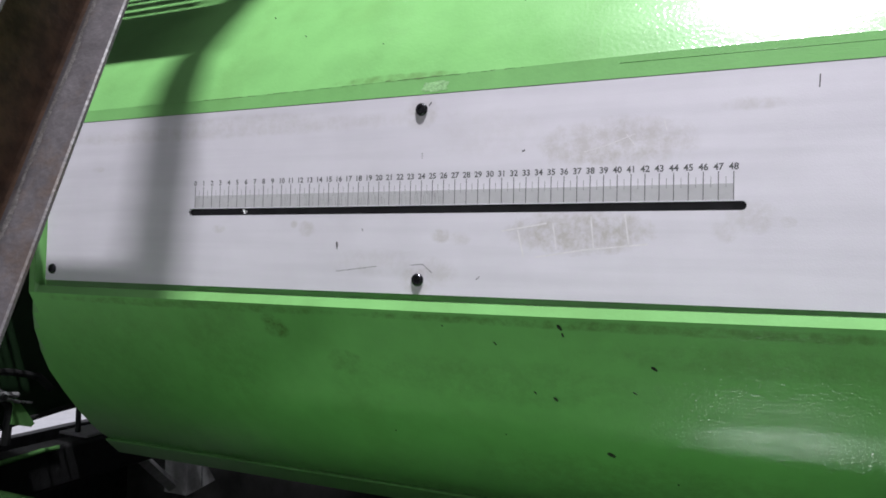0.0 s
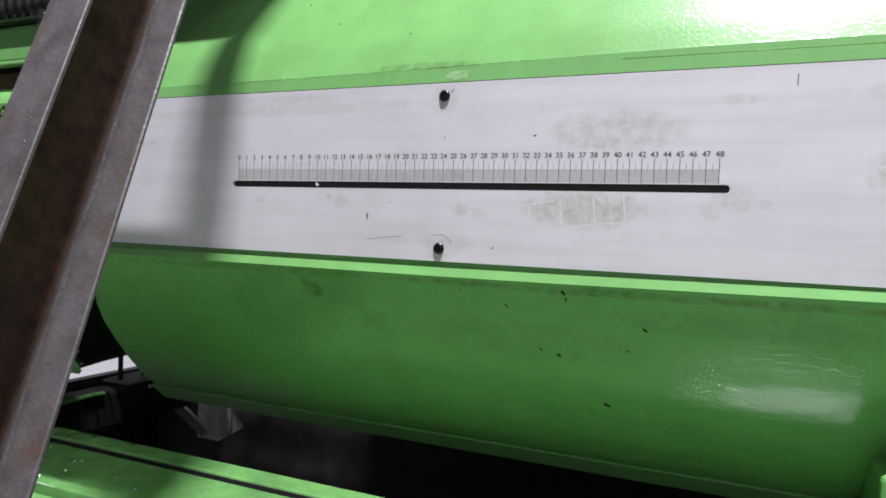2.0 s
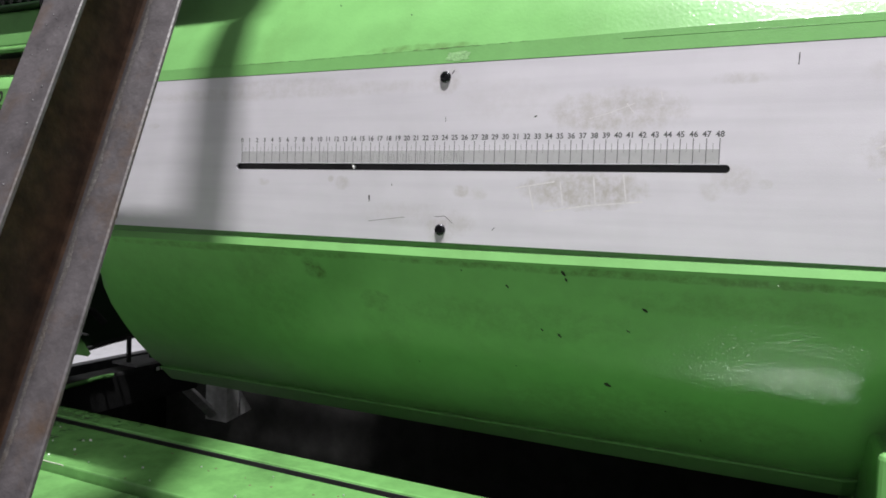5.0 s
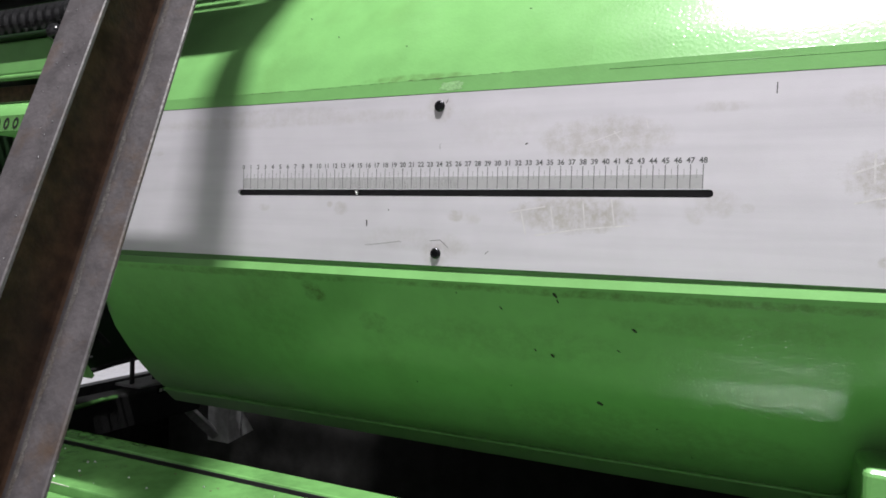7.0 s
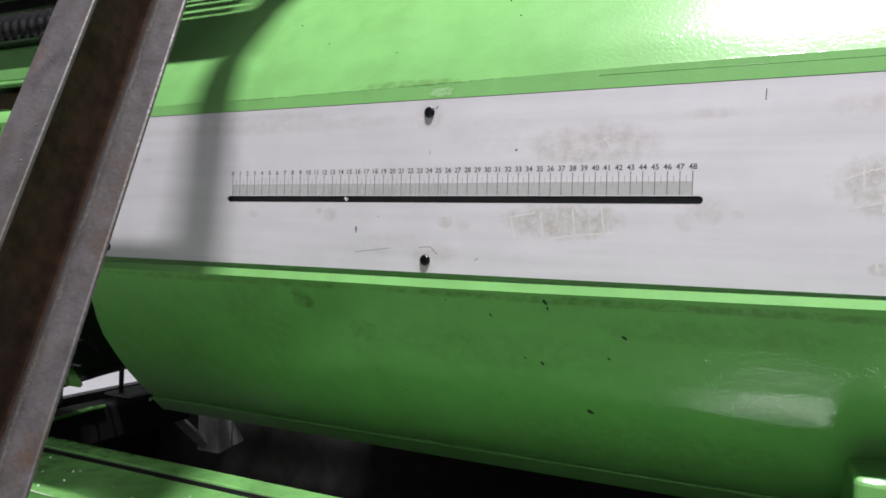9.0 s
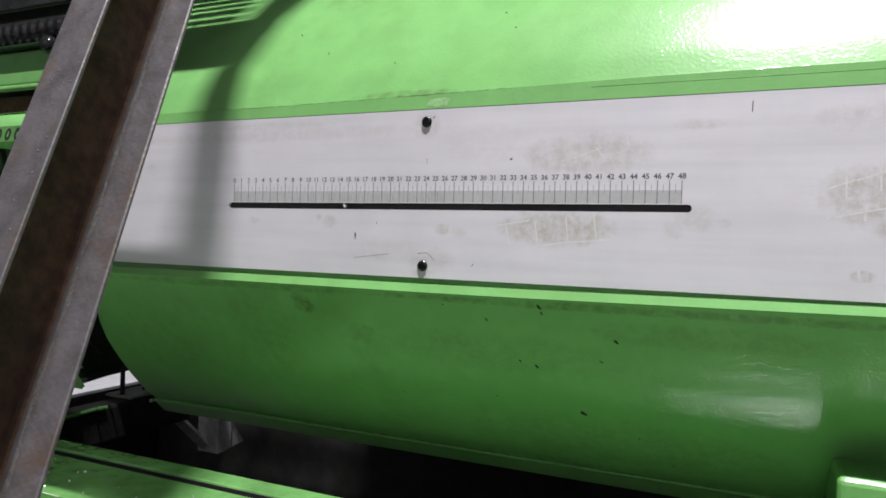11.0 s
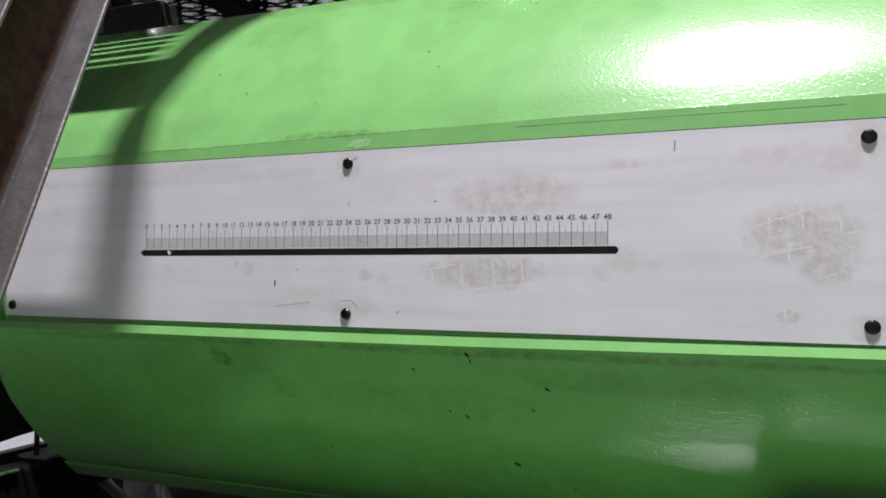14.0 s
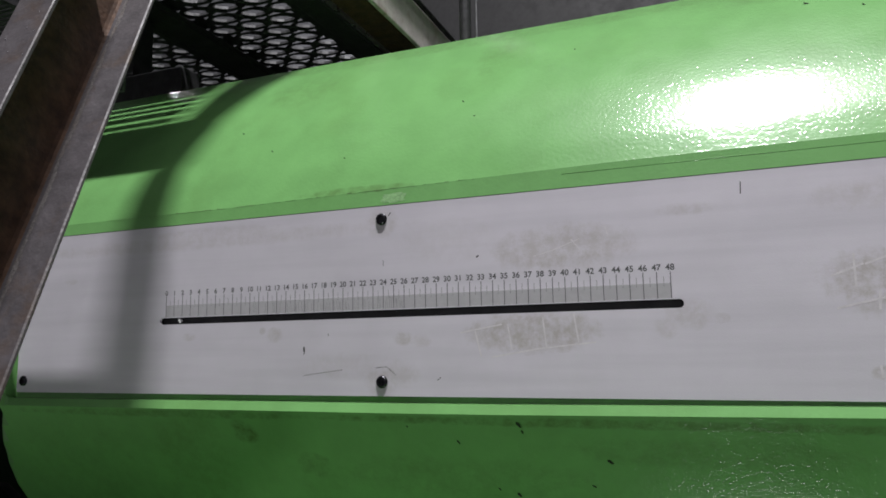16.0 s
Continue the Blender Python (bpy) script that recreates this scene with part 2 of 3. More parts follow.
def sweep(section, path):
    """A closed section (list of offset vectors) carried along a straight path from a to b."""
    made = bmesh.new()
    a, b = Vector(path[0]), Vector(path[1])
    r0 = [made.verts.new(a + s) for s in section]
    r1 = [made.verts.new(b + s) for s in section]
    n = len(section)
    for k in range(n):
        made.faces.new((r0[k], r0[(k + 1) % n], r1[(k + 1) % n], r1[k]))
    made.faces.new(r0[::-1])
    made.faces.new(r1)
    return made


# ---- the hall ----
floor = part("floor", box(-8, 8, -8, 8, -0.2, 0.0), concrete)
tagged(floor, "grey trowelled concrete workshop floor", "floor", kind="structure")
# the unseen south wall stands nearer as an added reflector
for nm, bx in (("wall_north", (-8.2, 8.2, 8, 8.2, 0, 6)), ("wall_south_reflector", (-8.2, 8.2, -4.2, -4, 0, 6)), ("wall_east", (8, 8.2, -8, 8, 0, 6)), ("wall_west", (-8.2, -8, -8, 8, 0, 6))):
    tagged(part(nm, box(*bx), south_reflector_paint if nm == "wall_south_reflector" else plaster), "plain painted workshop hall wall", "wall", kind="structure")
tagged(part("ceiling", box(-8.2, 8.2, -8.2, 8.2, 6.0, 6.2), ceiling_paint), "dull grey sheet hall ceiling", "ceiling", kind="structure")


# ---- the green housing ----
LOW = [(0.0, 1.216), (0.006, 1.206), (0.0135, 1.193), (0.023, 1.175), (0.038, 1.149), (0.054, 1.124), (0.074, 1.097), (0.096, 1.07), (0.122, 1.043)]
MID = 1.312
X_LEFT, R_END = -0.25, 0.045


def straighter(y, z, x):
    """The flatter end of the housing past its right neck."""
    k = min(1, max(0, (x - 0.590) / 0.03))
    k = k * k * (3 - 2 * k)
    return y * (1 + 0.12 * k) if z < 1.2 else y


def crease_z(x):
    """Height of the upper crease, which climbs a little towards the right."""
    k = min(1, max(0, (x - 0.05) / 0.42))
    return 1.4085 + 0.0058 * k


def strip_y(z):
    """Depth of the narrow strip between the plate and the upper crease."""
    return -0.0002 + 0.165 * (z - 1.3961)


def profile_at(x):
    """Rows of (y, z) from the lower rim up over the front to the upper rim."""
    rows = [(0.300, 1.020), (0.166, 1.006), (0.156, 1.005)]
    # folded flange strip along the lower rim
    rows += [(straighter(y, z, x), z) for y, z in ((0.1515, 1.0062), (0.1300, 1.0262), (0.1298, 1.0280), (0.1338, 1.0286))]
    lift = 0.0045 * min(1.2, max(0, (x - 0.3) / 0.42))
    rows += [(straighter(y - 0.007, z, x), z + lift * max(0, 1 - (1.216 - z) / 0.045)) for y, z in LOW[::-1]]
    if x > 0.6825:
        rows += [(-0.0066, 1.2268), (-0.0060, 1.229), (-0.0012, 1.395), (-0.0008, 1.3966)]
    elif x > -0.2075:
        rows += [(-0.0036, 1.2236 + 0.75 * lift), (0.0045, 1.2240 + 0.75 * lift), (0.0045, 1.396), (-0.0002, 1.3961)]
    else:
        rows += [(-0.0071, 1.2268), (-0.0072, 1.228), (-0.0072, 1.396), (-0.0060, 1.3966)]
    top = crease_z(x)
    rows += [(strip_y(top), top), (strip_y(top) + 0.0006, top + 0.0012)]
    rows += [(y - 0.0035, 2 * MID - z) for y, z in LOW[2:] + [(0.15, 1.019), (0.1605, 1.0125)]]
    rows[-1] = (0.1535, 1.6105)
    rows += [(0.160, 1.6100), (0.166, 1.6080), (0.175, 1.6050), (0.40, 1.590)]
    return rows


def hull_y(z, x=0.3):
    rows = profile_at(-0.5)
    for (y0, z0), (y1, z1) in zip(rows[3:], rows[4:]):
        if z0 <= z <= z1 and z1 > z0:
            return straighter(y0 + (y1 - y0) * (z - z0) / (z1 - z0), z, x)
    return 0.0


def housing():
    columns = [(X_LEFT, 0.5), (X_LEFT, 0.2)]
    columns[1] = (X_LEFT, 0.12)
    columns += [(X_LEFT + R_END - R_END * math.cos(radians(a)), R_END - R_END * math.sin(radians(a))) for a in (0, 15, 30, 45, 60, 75, 90)]
    columns[-1] = (-0.2085, 0.0)
    columns[-2] = (-0.217, 0.0)
    columns += [(x, 0.0) for x in (-0.2065, -0.15, -0.05, 0.05, 0.15, 0.25, 0.35, 0.45, 0.55, 0.585, 0.592, 0.600, 0.608, 0.615, 0.622, 0.65, 0.6818, 0.6832, 0.72, 0.8, 1.0, 1.3)]
    bm = bmesh.new()
    grid = [[bm.verts.new((x, y if back <= 0 else (max(y, back) if back < 0.1 else y + back), z)) for y, z in profile_at(x)] for x, back in columns]
    for c0, c1 in zip(grid, grid[1:]):
        for k in range(len(c0) - 1):
            bm.faces.new((c0[k], c1[k], c1[k + 1], c0[k + 1]))
    bm.normal_update()
    ob = thing("machine_housing", "glossy bright green enamelled sheet steel machine housing", "machine housing")
    bmesh.ops.recalc_face_normals(bm, faces=bm.faces)
    for e in bm.edges:
        e.smooth = not (len(e.link_faces) == 2 and e.calc_face_angle() > radians(15.5))
    me = bpy.data.meshes.new("shell")
    bm.to_mesh(me)
    bm.free()
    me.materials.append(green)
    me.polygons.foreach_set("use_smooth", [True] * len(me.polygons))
    shell = new("shell", me)
    shell.parent = ob
    # raised seam along the upper edge of the plate
    part("seam", tube([(0.40, strip_y(1.4080), 1.4080), (0.50, strip_y(1.4081), 1.4081), (0.655, strip_y(1.4080), 1.4080)], 0.00022, 8), green, ob, smooth=True)
    # bracket under the right end
    bm = box(0.604, 1.2, 0.020, 0.30, 0.86, 1.0875, 0.006, 3)
    part("bracket", bm, green, ob, "green mounting bracket under the housing")
    return ob


hull = housing()

# ---- scale plate ----
SLOT_Z = 1.300


def scale_plate():
    ob = thing("scale_plate", "light grey sheet metal scale plate with slot and smudged fingerprints", "scale plate")
    x0, x1, z0, z1, yf, yb = -0.2015, 0.6805, 1.2295, 1.3957, 0.0, 0.003
    sx0, sx1, r = -0.0075, 0.4885, 0.0033
    n = 12
    loop = [(sx1 - r + r * math.sin(math.pi * k / n), SLOT_Z + r * math.cos(math.pi * k / n)) for k in range(n + 1)]
    loop += [(sx0 + r - r * math.sin(math.pi * k / n), SLOT_Z - r * math.cos(math.pi * k / n)) for k in range(n + 1)]
    outer = []
    for cx, cz, a0 in ((x1, z1, 90), (x1, z0, 0), (x0, z0, -90), (x0, z1, 180)):
        rr = 0.002
        ox, oz = cx - math.copysign(rr, cx - 0.2), cz - math.copysign(rr, cz - 1.3)
        outer += [(ox + rr * math.cos(radians(a0 - 30 * k)), oz + rr * math.sin(radians(a0 - 30 * k))) for k in range(4)]
    bm = bmesh.new()
    edges = []
    for pts in (loop, outer):
        vs = [bm.verts.new((x, yf, z)) for x, z in pts]
        back = [bm.verts.new((x, yb, z)) for x, z in pts]
        for k in range(len(vs)):
            edges.append(bm.edges.new((vs[k], vs[(k + 1) % len(vs)])))
            bm.faces.new((vs[k], vs[(k + 1) % len(vs)], back[(k + 1) % len(vs)], back[k]))
    bmesh.ops.triangle_fill(bm, edges=edges, use_beauty=True)
    part("plate", bm, plate_grey, ob)
    # black sheet behind the slot, its shade put into the colour
    part("slot_backing", box(-0.010, 0.491, 0.0042, 0.0050, 1.2955, 1.3045), slot_shade, ob, "black sheet behind the slot for its shade")
    # printed scale
    part("scale_band", box(0.0, 0.48, -0.00002, 0.0001, 1.3042, 1.3155), tape, ob, "grey tape band under the scale marks")
    long_tick = mesh_of("tick", box(-0.00032, 0.00032, -0.00006, 0.0001, 1.3040, 1.3242), ink)
    half_tick = mesh_of("half_tick", box(-0.00018, 0.00018, -0.00005, 0.0001, 1.3130, 1.3205), ink_thin)
    for i in range(49):
        t = new("tick", long_tick)
        t.parent, t.location = ob, (i * 0.01, 0, 0)
        if i < 48:
            t = new("half_tick", half_tick)
            t.parent, t.location = ob, (i * 0.01 + 0.005, 0, 0)
        cu = bpy.data.curves.new("numeral", "FONT")
        cu.body, cu.size, cu.align_x, cu.offset, cu.resolution_u = str(i), 0.0066, "CENTER", 0.00014, 3
        tmp = bpy.data.objects.new("numeral", cu)
        scene.collection.objects.link(tmp)
        me = bpy.data.meshes.new_from_object(tmp.evaluated_get(bpy.context.evaluated_depsgraph_get()))
        bpy.data.objects.remove(tmp)
        me.materials.clear()
        me.materials.append(ink)
        num = new("numeral", me)
        num.parent = ob
        num.matrix_basis = pose(i * 0.01, -0.00006, 1.3254, 90, 0, 0)
    # pencilled lines between the marks
    bm = bmesh.new()
    rnd = random.Random(4)
    for i in range(100, 262, 2):
        if i % 10 and rnd.random() < 0.8:
            x, lean = i * 0.001 + rnd.uniform(-0.0004, 0.0004), rnd.uniform(-0.0012, 0.0002)
            h = rnd.uniform(0.006, 0.0115)
            vs = [bm.verts.new(p) for p in ((x - 0.00015, -0.00004, 1.3042), (x + 0.00015, -0.00004, 1.3042), (x + lean + 0.00015, -0.00004, 1.3042 + h), (x + lean - 0.00015, -0.00004, 1.3042 + h))]
            bm.faces.new(vs)
    tagged(part("pencil_line", bm, ink_thin, ob, "faint pencilled lines between scale marks"), kind="stuff")
    # finger-wiped lines and small nicks
    bm = bmesh.new()

    def stroke(a, b, w):
        d = (Vector(b) - Vector(a)).normalized() * w / 2
        q = Vector((-d.y, d.x))
        lift = 0.00002 + 0.000002 * (len(bm.verts) // 4)
        vs = [bm.verts.new((p[0], -lift, p[1])) for p in (Vector(a) + q, Vector(a) - q, Vector(b) - q, Vector(b) + q)]
        bm.faces.new(vs)

    for a, b in (((0.324, 1.283), (0.329, 1.262)), ((0.352, 1.288), (0.355, 1.268)), ((0.381, 1.293), (0.3834, 1.269)), ((0.406, 1.295), (0.409, 1.2723)), ((0.311, 1.282), (0.347, 1.288)), ((0.338, 1.2617), (0.377, 1.268)),
                 ((0.377, 1.268), (0.4225, 1.2724)), ((0.375, 1.342), (0.391, 1.346)), ((0.391, 1.346), (0.4126, 1.3538)), ((0.406, 1.354), (0.413, 1.345)), ((0.433, 1.363), (0.435, 1.355)), ((0.5864, 1.3152), (0.607, 1.323)),
                 ((0.608, 1.3225), (0.63, 1.3304)), ((0.6013, 1.3304), (0.6015, 1.3071)), ((0.6237, 1.3355), (0.6246, 1.3145)), ((0.6489, 1.3253), (0.6504, 1.312)), ((0.5887, 1.2926), (0.6179, 1.2991)),
                 ((0.6154, 1.304), (0.6144, 1.291)), ((0.618, 1.2991), (0.6308, 1.3018)), ((0.6511, 1.3106), (0.6623, 1.3127)), ((0.6367, 1.2782), (0.6468, 1.2811)), ((0.6114, 1.2537), (0.6123, 1.2452))):
        stroke(a, b, 0.0015 if a[0] > 0.5 else 0.0012 if a[1] < 1.3 else 0.0007)
    tagged(part("wiped_line", bm, clean_grey, ob, "clean pale lines wiped through the smudges"), kind="stuff")
    bm = bmesh.new()
    for a, b, w in (((0.160, 1.2725), (0.1603, 1.2680), 0.0016), ((0.1603, 1.268), (0.1601, 1.266), 0.0009), ((0.533, 1.388), (0.5326, 1.379), 0.0007), ((0.3262, 1.3445), (0.3285, 1.3455), 0.0012), ((0.290, 1.243), (0.293, 1.2455), 0.0006),
                    ((0.185, 1.284), (0.1853, 1.282), 0.0006), ((0.24, 1.347), (0.2402, 1.342), 0.0004), ((0.232, 1.2535), (0.243, 1.2545), 0.0004), ((0.243, 1.2545), (0.2515, 1.2475), 0.0004),
                    ((0.16, 1.247), (0.20, 1.252), 0.0003), ((0.245, 1.386), (0.2475, 1.389), 0.0008)):
        stroke(a, b, w)
    tagged(part("nick", bm, dirt, ob, "small dark nicks and scratches"), kind="stuff")
    # button head socket screws
    for x, z in ((0.2385, 1.3835), (0.2385, 1.2415), (-0.1915, 1.2415), (0.669, 1.3825), (0.669, 1.2425), (-0.1915, 1.3835)):
        bm = bmesh.new()
        prof = [(0.0, 0.0018), (0.0026, 0.0018), (0.0027, 0.0036), (0.0034, 0.0037), (0.0044, 0.0030), (0.0052, 0.0018), (0.0055, 0.0002), (0.0055, -0.001)]
        sides = 24
        rings = []
        for k, (r, h) in enumerate(prof[1:]):
            ring = []
            for s in range(sides):
                a = 2 * math.pi * s / sides
                rr = r
                if k < 2:
                    rr = r * math.cos(math.pi / 6) / math.cos((a % (math.pi / 3)) - math.pi / 6)
                ring.append(bm.verts.new((rr * math.cos(a), -h, rr * math.sin(a))))
            rings.append(ring)
        bm.faces.new(rings[0])
        for r0, r1 in zip(rings, rings[1:]):
            for s in range(sides):
                bm.faces.new((r0[s], r0[(s + 1) % sides], r1[(s + 1) % sides], r1[s]))
        scr = part("screw", bm, black_oxide, ob, "black button-head socket screw")
        scr.location = (x, 0.0, z)
        scr.scale = (1.0, 0.65, 1.0)
    return ob


plate = scale_plate()


def pointer():
    ob = thing("pointer", "small white-tipped pointer pin inside the slot", "pointer")
    bm = tube([(0.0006, 0.0045, 1.3004), (0.0002, 0.0012, 1.3003), (0.0, -0.0004, 1.3003)], [0.0011, 0.0010, 0.0005], 10)
    part("pin", bm, pin_white, ob)
    bm = bmesh.new()
    vs = [bm.verts.new(p) for p in ((-0.0016, 0.0005, 1.3024), (0.0004, 0.0005, 1.3026), (0.0014, 0.0005, 1.3008), (0.0015, 0.0005, 1.2982), (0.0005, 0.0005, 1.2980), (0.0002, 0.0005, 1.3004))]
    f = bm.faces.new(vs)
    ex = bmesh.ops.extrude_face_region(bm, geom=[f])
    bmesh.ops.translate(bm, verts=[g for g in ex["geom"] if isinstance(g, bmesh.types.BMVert)], vec=(0, 0.0012, 0))
    part("tip", bm, pin_white, ob)
    return ob


needle = pointer()


# ---- steel stair ----
D = Vector((-0.115, 0.408, 0.906)).normalized()
U = (Vector((1, 0, 0)) - D * D.x).normalized()
V = D.cross(U).normalized()
if V.y < 0:
    V = -V
NEAR_TIP = Vector((0.0865, -0.293, 1.300)) - V * 0.004
WEB, FLANGE, THICK = 0.080, 0.045, 0.006


def stringer():
    w, f, t = WEB, FLANGE, THICK
    out = [(0, 0.0008), (0, 0.0028), (-0.0012, 0.0038), (-f + t + 0.004, t), (-f + t + 0.001, t + 0.001), (-f + t, t + 0.004), (-f + t, w - t - 0.004), (-f + t + 0.001, w - t - 0.001),
           (-f + t + 0.004, w - t), (-0.0012, w - 0.0038), (0, w - 0.0028), (0, w - 0.0008), (-0.0012, w), (-f + 0.003, w), (-f + 0.001, w - 0.001), (-f, w - 0.003), (-f, 0.003), (-f + 0.001, 0.001), (-f + 0.003, 0), (-0.0008, 0)]
    sec = [U * a + V * b for a, b in out]
    # the unseen upper end is cut on a slant to narrow its cast shadow
    a = NEAR_TIP + D * ((0.02 - NEAR_TIP.z) / D.z)
    b = NEAR_TIP + D * ((1.662 - NEAR_TIP.z) / D.z)
    made = sweep(sec, (a, b))
    for v in made.verts:
        if v.co.z > 1.5:
            v.co += D * (0.9 * (v.co - b).dot(V))
    return made


stair = thing("steel_stair", "steep bare steel stair with rusty channel stringers and perforated treads", "stair")
right_stringer = part("stringer", stringer(), steel_grey, stair, "bare mill-scale steel channel stringer with rust inside")
right_stringer.data.materials.append(rust_steel)
for p in right_stringer.data.polygons:
    # the inner web is rusty
    off = p.center - NEAR_TIP
    a, b = off.dot(U), off.dot(V)
    if abs(p.normal.dot(D)) < 0.5 and -FLANGE + 0.004 < a < -FLANGE + THICK + 0.004 and 0.004 < b < WEB - 0.004:
        p.material_index = 1


PITCH_X, PITCH_Y = 0.056, 0.035
STAGGER = 0.013


def lens(n, scale=1.0):
    """Outline of one pressed opening, a slanted lens."""
    pts, c, s = [], math.cos(radians(18)), math.sin(radians(18))
    for i in range(n):
        a = 2 * math.pi * i / n
        x, y = 0.0215 * scale * math.cos(a), 0.0098 * scale * math.sin(a) * (1 - 0.4 * math.cos(a) ** 2)
        pts.append((x * c - y * s, x * s + y * c))
    return pts


def stud_plank(width, length, cols):
    """A punched safety plank: lens-shaped openings in staggered rows, folded sides."""
    bm = bmesh.new()
    n = 12
    rows = int(length / PITCH_Y)
    grid_w = cols * PITCH_X
    for r in range(rows):
        sh = STAGGER if r % 2 else -STAGGER
        for c in range(cols):
            cx, cy = sh - grid_w / 2 + PITCH_X * (c + 0.5), PITCH_Y * (r + 0.5)
            inner = [bm.verts.new((cx + x, cy + y, 0)) for x, y in lens(n)]
            low = [bm.verts.new((v.co.x, v.co.y + 0.0015, 0.005)) for v in inner]
            outer = []
            for i in range(n):
                a = 2 * math.pi * i / n
                k = 1 / max(abs(math.cos(a)), abs(math.sin(a)))
                outer.append(bm.verts.new((cx + PITCH_X / 2 * k * math.cos(a), cy + PITCH_Y / 2 * k * math.sin(a), 0)))
            for i in range(n):
                q = (i + 1) % n
                bm.faces.new((inner[i], inner[q], outer[q], outer[i]))
                bm.faces.new((inner[i], inner[q], low[q], low[i]))
        for x0, x1 in ((-width / 2, sh - grid_w / 2), (sh + grid_w / 2, width / 2)):
            if x1 > x0:
                bm.faces.new([bm.verts.new((x, y, 0)) for x, y in ((x0, PITCH_Y * r), (x1, PITCH_Y * r), (x1, PITCH_Y * (r + 1)), (x0, PITCH_Y * (r + 1)))])
    for sx in (-1, 1):
        x = sx * width / 2
        box(min(x, x - sx * 0.003), max(x, x - sx * 0.003), 0, length, -0.008, 0.0, 0, 2, bm)
        box(min(x - sx * 0.003, x - sx * 0.012), max(x - sx * 0.003, x - sx * 0.012), 0, length, -0.008, -0.006, 0, 2, bm)
    return bm


def drain():
    bm = bmesh.new()
    n = 16
    r0 = [bm.verts.new((0.0092 * math.cos(2 * math.pi * i / n), 0.0092 * math.sin(2 * math.pi * i / n), 0.0)) for i in range(n)]
    r1 = [bm.verts.new((0.0074 * math.cos(2 * math.pi * i / n), 0.0074 * math.sin(2 * math.pi * i / n), -0.003)) for i in range(n)]
    for i in range(n):
        bm.faces.new((r0[i], r0[(i + 1) % n], r1[(i + 1) % n], r1[i]))
    bm.faces.new(r1)
    return mesh_of("drain_boss", bm, dark_steel)


# unseen top tread added to shade plate and deck: folded rear flange, narrow bars in front
def tread(z, y0, y1):
    x0, x1 = -0.66, 0.012
    bm = box(x0, x1, y0, y1, z - 0.003, z)
    box(x0, x1, y0, y0 + 0.003, z - 0.04, z - 0.003, 0, 2, bm)
    box(x0, x1, y1 - 0.003, y1, z - 0.04, z - 0.003, 0, 2, bm)
    return bm


bm = tread(1.55, -0.106, -0.076)
for k in range(21):
    box(-0.66, 0.012, -0.216 + 0.0052 * k, -0.2120 + 0.0052 * k, 1.547, 1.55, 0, 2, bm)
for x in (-0.66, -0.33, 0.006):
    box(x, x + 0.006, -0.216, -0.1035, 1.542, 1.5475, 0, 2, bm)
part("tread", bm, dark_steel, stair)
part("tread_lip", box(-0.66, 0.010, -0.1078, -0.1064, 1.512, 1.546), galvanised, stair, "bright worn lip of the tread")
left = new("stringer", right_stringer.data)
left.parent = stair
left.location = (-0.72, 0, 0)

# ---- platform over the machine ----
platform = thing("platform", "steel walkway platform of punched safety planks on dark beams", "platform")
PZ = 1.80
Y0, Y1 = 0.20, 1.80
plank_mesh = mesh_of("plank", stud_plank(0.196, Y1 - Y0, 3), dark_steel)
drain_mesh = drain()
for xc in (-0.1585, -0.4155):
    pl = new("plank", plank_mesh)
    pl.parent = platform
    pl.location = (xc, Y0, PZ)
    for r in range(22):
        for c in range(2):
            p = new("drain_boss", drain_mesh)
            p.parent = pl
            p.location = (PITCH_X * (c - 0.5) + (STAGGER if r % 2 else -STAGGER), PITCH_Y * (r + 0.5), -0.0005)
part("beam", box(-0.316, -0.258, Y0, Y1, PZ - 0.009, PZ + 0.003, 0.003), dark_steel, platform, "dark steel bearer between the planks")
part("beam", box(-0.062, -0.020, Y0, Y1, PZ - 0.009, PZ + 0.003, 0.003), dark_steel, platform, "dark steel edge bearer")
part("edge_strip", box(-0.018, -0.0145, Y0, Y1, PZ - 0.006, PZ + 0.003), galvanised, platform, "bright bare steel edge strip")
part("beam", box(-0.0125, 0.038, 0.10, Y1, PZ - 0.002, PZ + 0.08, 0.003), rust_steel, platform, "brown rusty bearer")
part("ledge", box(0.0475, 0.058, 0.082, Y1, PZ + 0.071, PZ + 0.075, 0.001), dark_steel, platform, "dark steel ledge on the side beam")
part("side_beam", box(0.040, 0.047, 0.10, Y1, PZ - 0.002, PZ + 0.075, 0.002), white_steel, platform, "white painted side beam stained with rust")
# unseen plate added, its outline set by the shadow edge on the hull
bm = bmesh.new()
for z in (PZ - 0.004, PZ + 0.006):
    bm.faces.new([bm.verts.new((x, y, z)) for x, y in ((0.0, -0.045), (0.046, -0.045), (0.058, 0.0), (0.076, 0.06), (0.091, 0.0995), (0.0, 0.0995))])
bmesh.ops.bridge_loops(bm, edges=[e for e in bm.edges if len(e.link_faces) == 1])
part("shadow_corner_plate", bm, dark_steel, platform, "unseen corner plate shaped to cast the hull's curved shadow edge")
# unseen beam and bars added to cast the dark zone and streaks
part("shadow_front_beam", box(-0.72, 0.049, -0.050, 0.004, PZ - 0.05, PZ - 0.004, 0.003), dark_steel, platform, "unseen front beam added to shade the upper hull")
y = 0.010
for w in (0.007, 0.010, 0.006, 0.009, 0.135):
    part("shadow_bar", box(-0.72, -0.020, y, y + w, PZ - 0.020, PZ - 0.012), dark_steel, platform)
    y += w + 0.006
part("beam", box(-1.25, -0.514, 0.45, Y1, PZ - 0.009, PZ + 0.003, 0.003), dark_steel, platform, "wide dark steel bearer")
